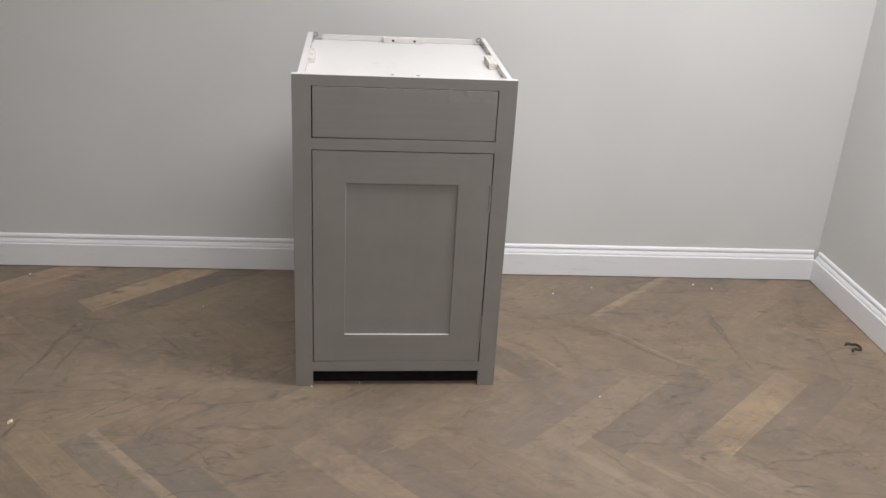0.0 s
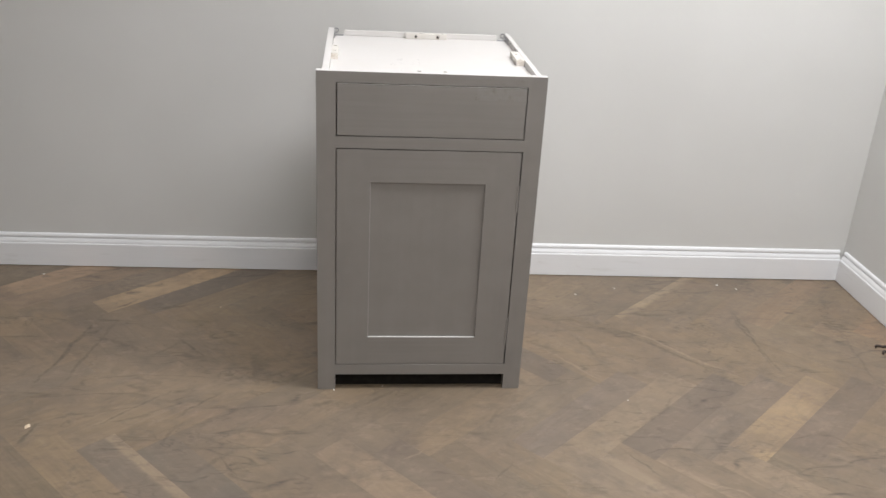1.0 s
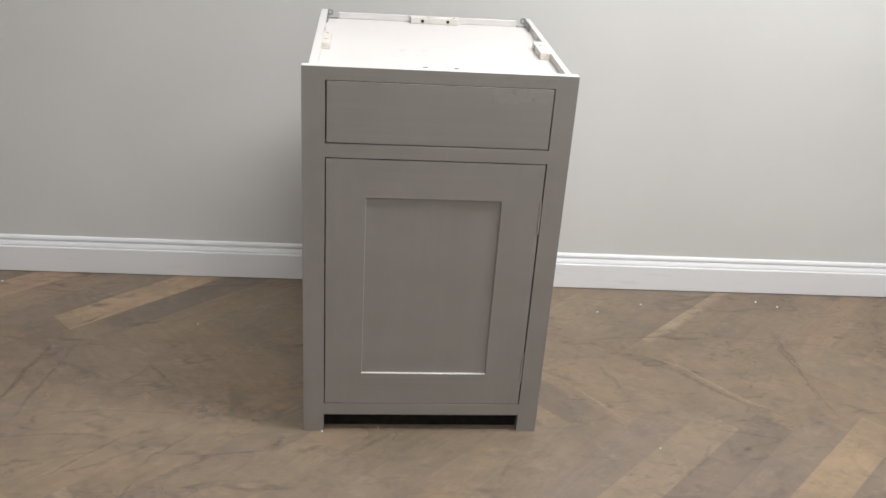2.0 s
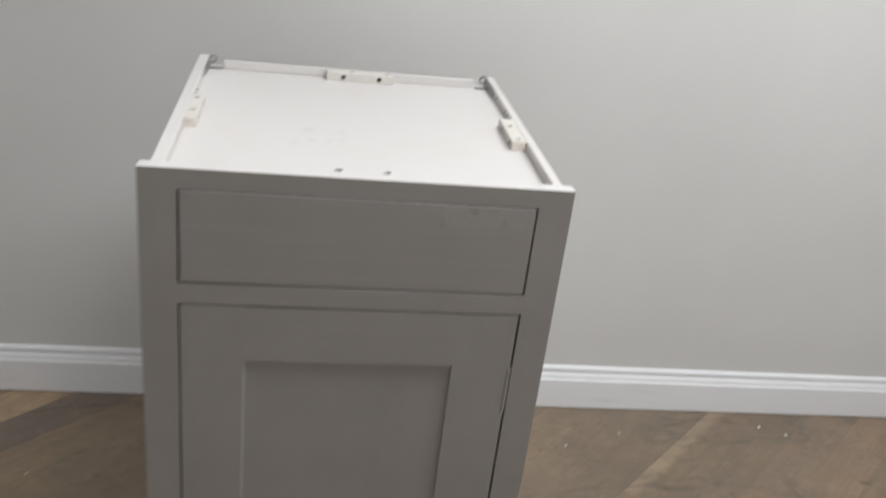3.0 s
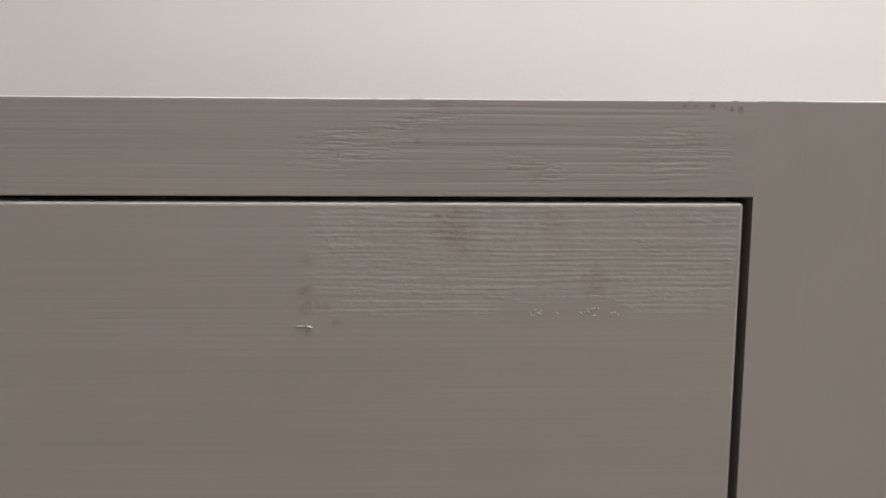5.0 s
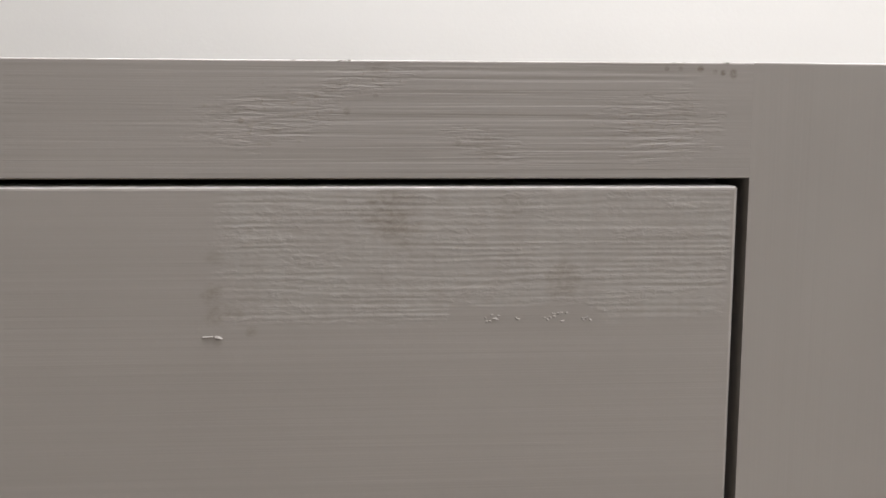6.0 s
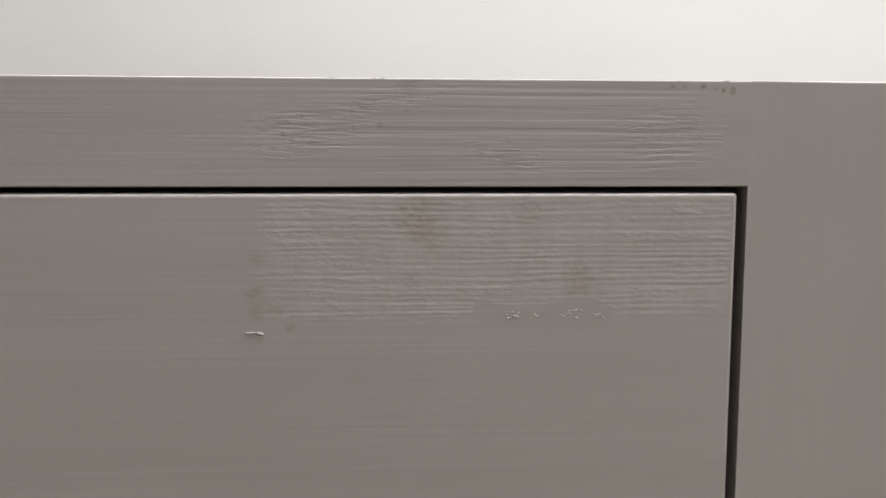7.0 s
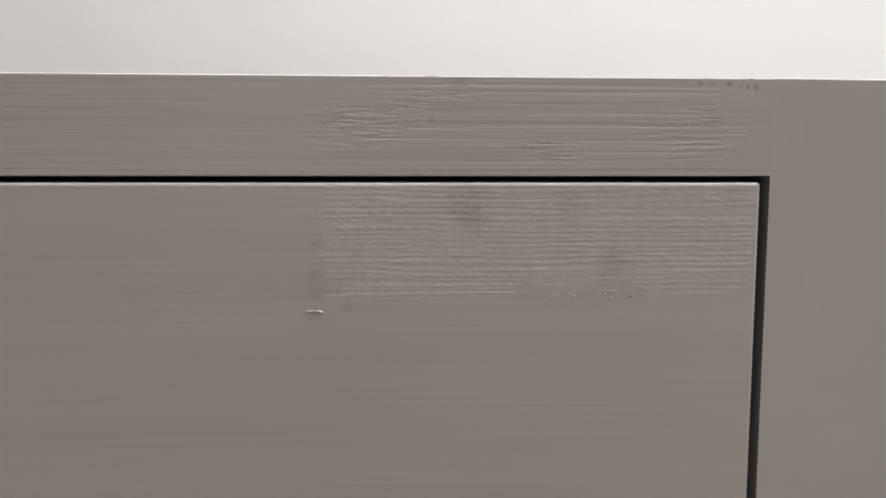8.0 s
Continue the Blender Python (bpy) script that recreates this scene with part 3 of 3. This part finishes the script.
fixing_block("fixing_block", 0.5136, 0.5357, 0.1950, 0.3030, [(0.5245, 0.2060), (0.5245, 0.2680)],
             [((0.500, 0.2130), (0.5195, 0.2130)), ((0.500, 0.2760), (0.5195, 0.2760))], [])
fixing_block("fixing_block", 0.2050, 0.3510, FACE + 0.0006, 0.0430, [(0.2473, 0.0312), (0.3112, 0.0312)], [], [], 0.0055, WHITE)
fixing_block("fixing_block", 0.0303, 0.0472, 0.2045, 0.3160, [(0.0385, 0.2390), (0.0385, 0.2990)],
             [((0.060, 0.2370), (0.0425, 0.2370)), ((0.060, 0.2970), (0.0425, 0.2970))], [])
fixing_block("fixing_block", 0.2375, 0.3573, 0.5050, 0.5230, [(0.2815, 0.5140), (0.3455, 0.5140)],
             [((0.2670, 0.490), (0.2670, 0.5140)), ((0.3310, 0.490), (0.3310, 0.5140))],
             [((0.2670, 0.5090), (0.2670, 0.5130)), ((0.3310, 0.5090), (0.3310, 0.5130))])


def strap(side):
    """A zinc strap screwed to the inside of a side panel, its ringed end up behind the rail, with a short foot on the board."""
    s = 1 if side == "right" else -1
    x = 0.5355 if s > 0 else 0.0305
    xa, xb = (x - 0.0022, x - 0.0004) if s > 0 else (x + 0.0004, x + 0.0022)
    zc = top_at(0.55) + 0.0072
    plate = part("strap", box(xa, xb, 0.468, 0.553, zc - 0.0068, zc + 0.0062, 0.0006), STEEL, cab, "zinc-plated steel fixing strap with a ringed end")
    mid = (xa + xb) / 2
    drill(plate, [((mid - 0.01, y, zc), (mid + 0.01, y, zc), 0.0028) for y in (0.533, 0.482)])
    head = xa if s > 0 else xb
    part("screw", rod((head - 0.0014 * s, 0.508, zc), (head + 0.001 * s, 0.508, zc), 0.0036, 14), STEEL, plate)
    b = bmesh.new()
    cx = x - 0.0045 if s > 0 else x + 0.0045
    ring = [(cx + 0.0078 * math.cos(math.pi * i / 12), zc + 0.0012 + 0.0078 * math.sin(math.pi * i / 12)) for i in range(13 + 11)]
    for yy in (0.5555, 0.5572):
        for p in ring:
            b.verts.new((p[0], yy, p[1]))
    b.verts.ensure_lookup_table()
    n = len(ring)
    for i in range(n):
        b.faces.new((b.verts[i], b.verts[(i + 1) % n], b.verts[n + (i + 1) % n], b.verts[n + i]))
    b.faces.new([b.verts[i] for i in range(n)])
    b.faces.new([b.verts[n + i] for i in range(n)])
    bmesh.ops.recalc_face_normals(b, faces=b.faces[:])
    eyelet = part("eyelet", b, STEEL, plate, "round eyelet at the strap's end")
    drill(eyelet, [((cx, 0.54, zc + 0.0012), (cx, 0.57, zc + 0.0012), 0.0043)])
    f0, f1 = (x - 0.026, x - 0.0024) if s > 0 else (x + 0.0024, x + 0.026)
    part("strap_foot", leaning(min(f0, f1), max(f0, f1), 0.519, 0.5325, 0.0002, 0.0022, 0.0006), STEEL, plate)
    return plate


strap("right")
strap("left")
for px, sx in ((0.5360, -1), (0.0300, 1)):
    for y in (0.345, 0.362, 0.440):
        z = top_at(y) + 0.009
        part("screw", rod((px + 0.0008 * sx, y, z), (px - 0.002 * sx, y, z), 0.0024, 10), SCREW, cab)

# drawer
drawer = part("drawer", box(X0 + 0.0029, X1 - 0.0024, 0.0004, 0.021, 0.7227, 0.8509, 0.0010, None, 3), PAINT_DRAWER, cab, "flush taupe drawer front with a torn paint patch")
# top arris in one pale colour for wear and light from above
drawer.data.materials.append(LIT_WORN)
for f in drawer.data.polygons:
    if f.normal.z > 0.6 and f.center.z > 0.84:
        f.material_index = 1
part("drawer_box", box(X0 + 0.012, X1 - 0.012, 0.0212, 0.45, 0.735, 0.830), INSIDE, drawer)
rnd = random.Random(7)
b = bmesh.new()


def blister(bm, x, z, rx, rz, out, tip=0.0):
    """A small lifted fleck of paint on the front."""
    c = bmesh.new()
    bmesh.ops.create_icosphere(c, subdivisions=2, radius=1)
    for v in c.verts:
        wob = 1 + 0.35 * noise.noise(v.co * 1.7 + Vector((x * 900, z * 700, 0)))
        v.co = Vector((x + v.co.x * rx * wob + tip * v.co.z * rx, 0.0004 + v.co.y * out, z + v.co.z * rz * wob))
    for f in c.faces:
        f.smooth = True
    join(bm, c)


blister(b, 0.3872, 0.8150, 0.0010, 0.00045, 0.0007, -0.5)
blister(b, 0.3846, 0.8152, 0.0013, 0.0003, 0.0004, 0.4)
for x0, x1, count in ((0.4505, 0.4547, 9), (0.4581, 0.4588, 2), (0.4650, 0.4715, 9), (0.4742, 0.4768, 6)):
    for i in range(count):
        blister(b, rnd.uniform(x0, x1), rnd.uniform(0.8180, 0.8203), rnd.uniform(0.00025, 0.0005), rnd.uniform(0.00016, 0.0003), rnd.uniform(0.00015, 0.0003), rnd.uniform(-1, 1))
flecks = part("paint_flecks", b, BLISTER, drawer, "tiny lifted flecks of taupe paint")
flecks["kind"] = "stuff"

b = bmesh.new()
for x0, x1, count in ((0.405, 0.440, 10), (0.440, 0.480, 4), (0.482, 0.5095, 9)):
    for i in range(count):
        blister(b, rnd.uniform(x0, x1), 0.8799 - abs(rnd.gauss(0, 0.0005)), rnd.uniform(0.0002, 0.0006), rnd.uniform(0.00006, 0.00014), rnd.uniform(0.0002, 0.0006), rnd.uniform(-1, 1))
edge_flecks = part("paint_flecks", b, BLISTER, rail, "tiny lifted flecks of taupe paint")
edge_flecks["kind"] = "stuff"

# door
D0, D1, DZ0, DZ1 = X0 + 0.0023, X1 - 0.0030, 0.0799, 0.6881
P0, P1, PZ0, PZ1 = 0.1335, 0.4253, 0.1631, 0.6024
door = part("door", box(P0 - 0.006, P1 + 0.006, 0.0064, 0.0130, PZ0 - 0.006, PZ1 + 0.006), PAINT_UP, cab, "closed taupe shaker door with recessed panel")
part("door_stile", box(D0, P0, 0.0004, 0.021, DZ0, DZ1, 0.0008, skip=lambda c: abs(c.x - P0) < 1e-4 and c.y < 0.01), PAINT_UP, door)
part("door_stile", box(P1, D1, 0.0004, 0.021, DZ0, DZ1, 0.0008, skip=lambda c: abs(c.x - P1) < 1e-4 and c.y < 0.01), PAINT_UP, door)
part("door_rail", box(P0 - 0.0002, P1 + 0.0002, 0.00043, 0.0209, PZ1, DZ1, 0.0007, along="x"), PAINT_ALONG, door)
lip = part("door_rail", box(P0 - 0.0002, P1 + 0.0002, 0.00043, 0.0209, DZ0, PZ0, 0.0007, along="x"), PAINT_ALONG, door)
# ledge below the panel, its light from above painted in as pale colour
lip.data.materials.append(LIT_WORN)
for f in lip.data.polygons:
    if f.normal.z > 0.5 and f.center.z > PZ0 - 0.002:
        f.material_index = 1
# strip added along the stile, coloured pale where light catches its edge
part("panel_bead", box(P0 - 0.0001, P0 + 0.0013, 0.0012, 0.0063, PZ0 + 0.0001, PZ1 - 0.0001, 0.0005), LIT_STRIP, door, "thin pale strip painting in the lit edge beside the door's panel")
for z0, z1 in ((0.141, 0.222), (0.528, 0.602)):
    b = rod((D1 - 0.0013, 0.0016, z0), (D1 - 0.0013, 0.0016, z1), 0.0031, 20)
    part("hinge", b, PAINT_UP, door, "painted-over butt hinge knuckle")

# pencil marks on the top board, unreadable: plain strokes
rnd = random.Random(3)


def scribble(cx, cy, wide, tall, turns, lean):
    """A thin line of looping hand strokes on the top board."""
    bm = bmesh.new()
    spots, half = [], 0.0004
    reach = [rnd.uniform(0.55, 1.0) for _ in range(turns + 1)]
    for i in range(turns * 10 + 1):
        u = i / 10
        a = 2 * math.pi * u
        h = tall / 2 * reach[int(u)] * math.sin(a)
        spots.append(Vector((cx + wide * (u / turns - 0.5) + wide * 0.16 * math.cos(a) + lean * h, cy + h, 0)))
    rims = []
    for i, q in enumerate(spots):
        d = (spots[min(i + 1, len(spots) - 1)] - spots[max(i - 1, 0)]).normalized()
        n = Vector((-d.y, d.x, 0)) * half * (0.6 + 0.4 * math.sin(i * 0.9))
        rims.append([bm.verts.new((w.x, w.y, top_at(w.y) + up)) for w, up in ((q - n, 0.00003), (q + n, 0.00003), (q + n, 0.0001), (q - n, 0.0001))])
    for r0, r1 in zip(rims, rims[1:]):
        for k in range(4):
            bm.faces.new((r0[k], r0[(k + 1) % 4], r1[(k + 1) % 4], r1[k]))
    bm.faces.new(rims[0])
    bm.faces.new(rims[-1][::-1])
    bmesh.ops.recalc_face_normals(bm, faces=bm.faces[:])
    part("pencil_mark", bm, PENCIL, top, "faint grey pencil scribble")


for group in ((0.188, 0.170, 0.015, 0.024, 3, 0.25), (0.212, 0.182, 0.014, 0.020, 3, 0.1), (0.208, 0.226, 0.017, 0.032, 4, 0.35), (0.240, 0.186, 0.010, 0.021, 2, 0.2), (0.257, 0.190, 0.010, 0.020, 2, 0.1), (0.258, 0.228, 0.013, 0.014, 3, 0.5)):
    scribble(*group)


# ---- loose bits on the floor ----
def crumb(x, y, size, material, label, seed):
    c = bmesh.new()
    bmesh.ops.create_icosphere(c, subdivisions=2, radius=1)
    for v in c.verts:
        k = 1 + 0.5 * noise.noise(v.co * 1.3 + Vector((seed, 0, 0)))
        v.co = Vector((v.co.x * size * k, v.co.y * size * 0.7 * k, max(0.0, (v.co.z * 0.45 * k + 0.3) * size)))
    ob = part("crumb", c, material)
    ob.matrix_basis = pose(x, y, 0.0002, 0, 0, seed * 47 % 180)
    return tagged(ob, label, "debris", "crumbs on the floor")


for i, (x, y, s, mat) in enumerate(((1.408, 0.688, 0.0042, 0), (1.467, 0.656, 0.0042, 0), (-0.958, 0.735, 0.004, 0), (0.858, -0.066, 0.002, 0), (-0.711, -0.170, 0.008, 1), (-0.333, 0.494, 0.003, 1),
                                    (1.016, 0.657, 0.003, 0), (0.863, 0.605, 0.003, 0), (0.178, 0.014, 0.0022, 0), (0.044, -0.004, 0.003, 0))):
    crumb(x, y, s, SHAVING if mat else CRUMB, "small pale wood shaving on the floor" if mat else "tiny white plaster crumb on the floor", i + 1)

b = bmesh.new()
spine = [(-0.021, 0.014), (-0.014, 0.024), (-0.003, 0.022), (0.005, 0.017), (0.014, 0.020), (0.021, 0.006), (0.018, -0.010), (0.006, -0.016), (-0.006, -0.012), (-0.014, -0.018), (-0.020, -0.030)]
fine_spine = []
for i in range(len(spine) - 1):
    for k in range(4):
        u = k / 4
        p0, p1, p2, p3 = (Vector((*spine[max(0, min(len(spine) - 1, i + j))], 0)) for j in (-1, 0, 1, 2))
        fine_spine.append(0.5 * ((2 * p1) + (p2 - p0) * u + (2 * p0 - 5 * p1 + 4 * p2 - p3) * u * u + (3 * p1 - p0 - 3 * p2 + p3) * u ** 3))
rings = []
for i, p in enumerate(fine_spine):
    d = (fine_spine[min(i + 1, len(fine_spine) - 1)] - fine_spine[max(i - 1, 0)]).normalized()
    side = Vector((-d.y, d.x, 0))
    r = 0.0037 * (1 + 0.25 * noise.noise(p * 120))
    rings.append([b.verts.new(p + side * r * math.cos(a) + Vector((0, 0, 0.0042 + 0.0042 * math.sin(a)))) for a in (math.pi * 2 * k / 8 for k in range(8))])
for r0, r1 in zip(rings, rings[1:]):
    for k in range(8):
        b.faces.new((r0[k], r0[(k + 1) % 8], r1[(k + 1) % 8], r1[k])).smooth = True
b.faces.new(rings[0])
b.faces.new(rings[-1])
bmesh.ops.recalc_face_normals(b, faces=b.faces[:])
scrap = part("rubber_scrap", b, RUBBER)
scrap.matrix_basis = pose(1.776, 0.214, 0.0003, 0, 0, 0)
tagged(scrap, "curled dark brown rubber scrap on the floor", "debris")

# ---- the floor, plank by plank ----
PW, PL, GAP = 0.1004, 0.506, 0.00003
ANGLE = 42.3
ORIGIN = Vector((1.136, -0.349, 0))
floor = structure("floor", box(-RX - 0.01, BOARD + 0.01, -RY - 0.01, BOARD + 0.01, -0.06, -0.0145), SUBFLOOR, "brown-grey oak herringbone parquet floor, dusty and smeared")


def plank_mesh(length, wide):
    bm = box(GAP, length - GAP, GAP, wide - GAP, -0.014, 0.0, 0.00018, None, 1)
    mesh = bpy.data.meshes.new("plank")
    bm.to_mesh(mesh)
    bm.free()
    mesh.materials.append(OAK)
    return mesh


PLANK = plank_mesh(PL, PW)
TONES = [(0.236, 0.178, 0.115), (0.222, 0.169, 0.112), (0.208, 0.161, 0.108), (0.249, 0.185, 0.115), (0.194, 0.153, 0.106)]
LIGHT, DARK, MID = (0.44, 0.315, 0.19), (0.160, 0.131, 0.102), (0.21, 0.168, 0.12)
PALE = (0.26, 0.2, 0.135)
SPECIAL = {("v", -6, 0): (0.150, 0.120, 0.092), ("h", 2, 1): (0.250, 0.178, 0.117), ("h", 1, 1): (0.232, 0.174, 0.118), ("h", 5, 1): (0.285, 0.195, 0.122), ("h", 0, 0): (0.365, 0.262, 0.150), ("h", 1, 0): (0.165, 0.130, 0.100), ("h", -2, 0): (0.118, 0.098, 0.083), ("h", -1, 0): (0.178, 0.143, 0.108), ("h", -3, 0): (0.310, 0.238, 0.154), ("h", -4, 0): (0.19, 0.155, 0.125),
           ("h", -13, 1): LIGHT, ("h", -12, 1): DARK, ("h", -14, 1): (0.24, 0.187, 0.135), ("h", -16, 1): (0.39, 0.27, 0.175), ("h", -15, 1): (0.3, 0.215, 0.145),
           ("v", -8, -1): (0.335, 0.252, 0.165), ("v", -11, -1): (0.150, 0.128, 0.102), ("v", 4, 0): (0.33, 0.215, 0.13), ("v", 3, 0): (0.285, 0.212, 0.138), ("v", -1, -1): (0.275, 0.208, 0.138), ("v", -4, -1): PALE, ("v", -12, -1): (0.19, 0.155, 0.12), ("v", -7, -1): DARK, ("h", -15, 0): MID}
SAPWOOD = {("v", -12, -1): 0.5, ("h", -1, 1): 0.03, ("v", -3, -1): 0.1, ("v", -2, -1): 0.14}
rot = Matrix.Rotation(radians(ANGLE), 4, "Z")
inside = ROOM.inverted()
rnd = random.Random(11)
near, far = [], []
for bb in range(-9, 5):
    for aa in range(-45, 30):
        for kind in ("h", "v"):
            u, v = aa * PW + bb * PL, -aa * PW + bb * PL
            if kind == "h":
                local = Matrix.Translation((u, v, 0))
            else:
                local = Matrix.Translation((u + PL + PW, v, 0)) @ Matrix.Rotation(radians(90), 4, "Z")
            m = Matrix.Translation(ORIGIN) @ rot @ local
            tone = SPECIAL.get((kind, aa, bb))
            pick = rnd.choice(TONES)
            k = rnd.uniform(0.9, 1.1)
            tone = tone or tuple(c * k for c in pick)
            corners = [inside @ (m @ Vector((x, y, 0))) for x in (0, PL) for y in (0, PW)]
            xs, ys = [c.x for c in corners], [c.y for c in corners]
            if max(xs) < -RX or min(xs) > 0.01 or max(ys) < -RY or min(ys) > 0.01:
                continue
            cut = max(xs) > 0.01 or min(xs) < -RX or max(ys) > 0.01 or min(ys) < -RY
            (near if min(ys) > -2.9 and min(xs) > -3.9 else far).append((m, (*tone, SAPWOOD.get((kind, aa, bb), 1.0)), cut))


def clipped(m):
    bm = bmesh.new()
    bm.from_mesh(PLANK)
    bm.transform(inside @ m)
    for co, no in (((0.01, 0, 0), (1, 0, 0)), ((-RX, 0, 0), (-1, 0, 0)), ((0, 0.01, 0), (0, 1, 0)), ((0, -RY, 0), (0, -1, 0))):
        bmesh.ops.bisect_plane(bm, geom=bm.verts[:] + bm.edges[:] + bm.faces[:], plane_co=co, plane_no=no, clear_outer=True)
    bm.transform((inside @ m).inverted())
    return bm


for m, tone, cut in near[:300]:
    mesh = PLANK
    if cut:
        bm = clipped(m)
        if not bm.faces:
            bm.free()
            continue
        mesh = bpy.data.meshes.new("plank")
        bm.to_mesh(mesh)
        bm.free()
        mesh.materials.append(OAK) if not mesh.materials else None
    ob = new("plank", mesh)
    ob.parent = floor
    ob.matrix_basis = inside @ m
    ob.color = tone
rest = bmesh.new()
for m, tone, cut in far + near[300:]:
    bm = clipped(m) if cut else bmesh.new()
    if not cut:
        bm.from_mesh(PLANK)
    bm.transform(inside @ m)
    join(rest, bm)
rest_ob = part("planks", rest, oak(True), floor, "oak herringbone planks")
rest_ob["kind"] = "stuff"
rest_ob.color = (0.25, 0.195, 0.147, 1)
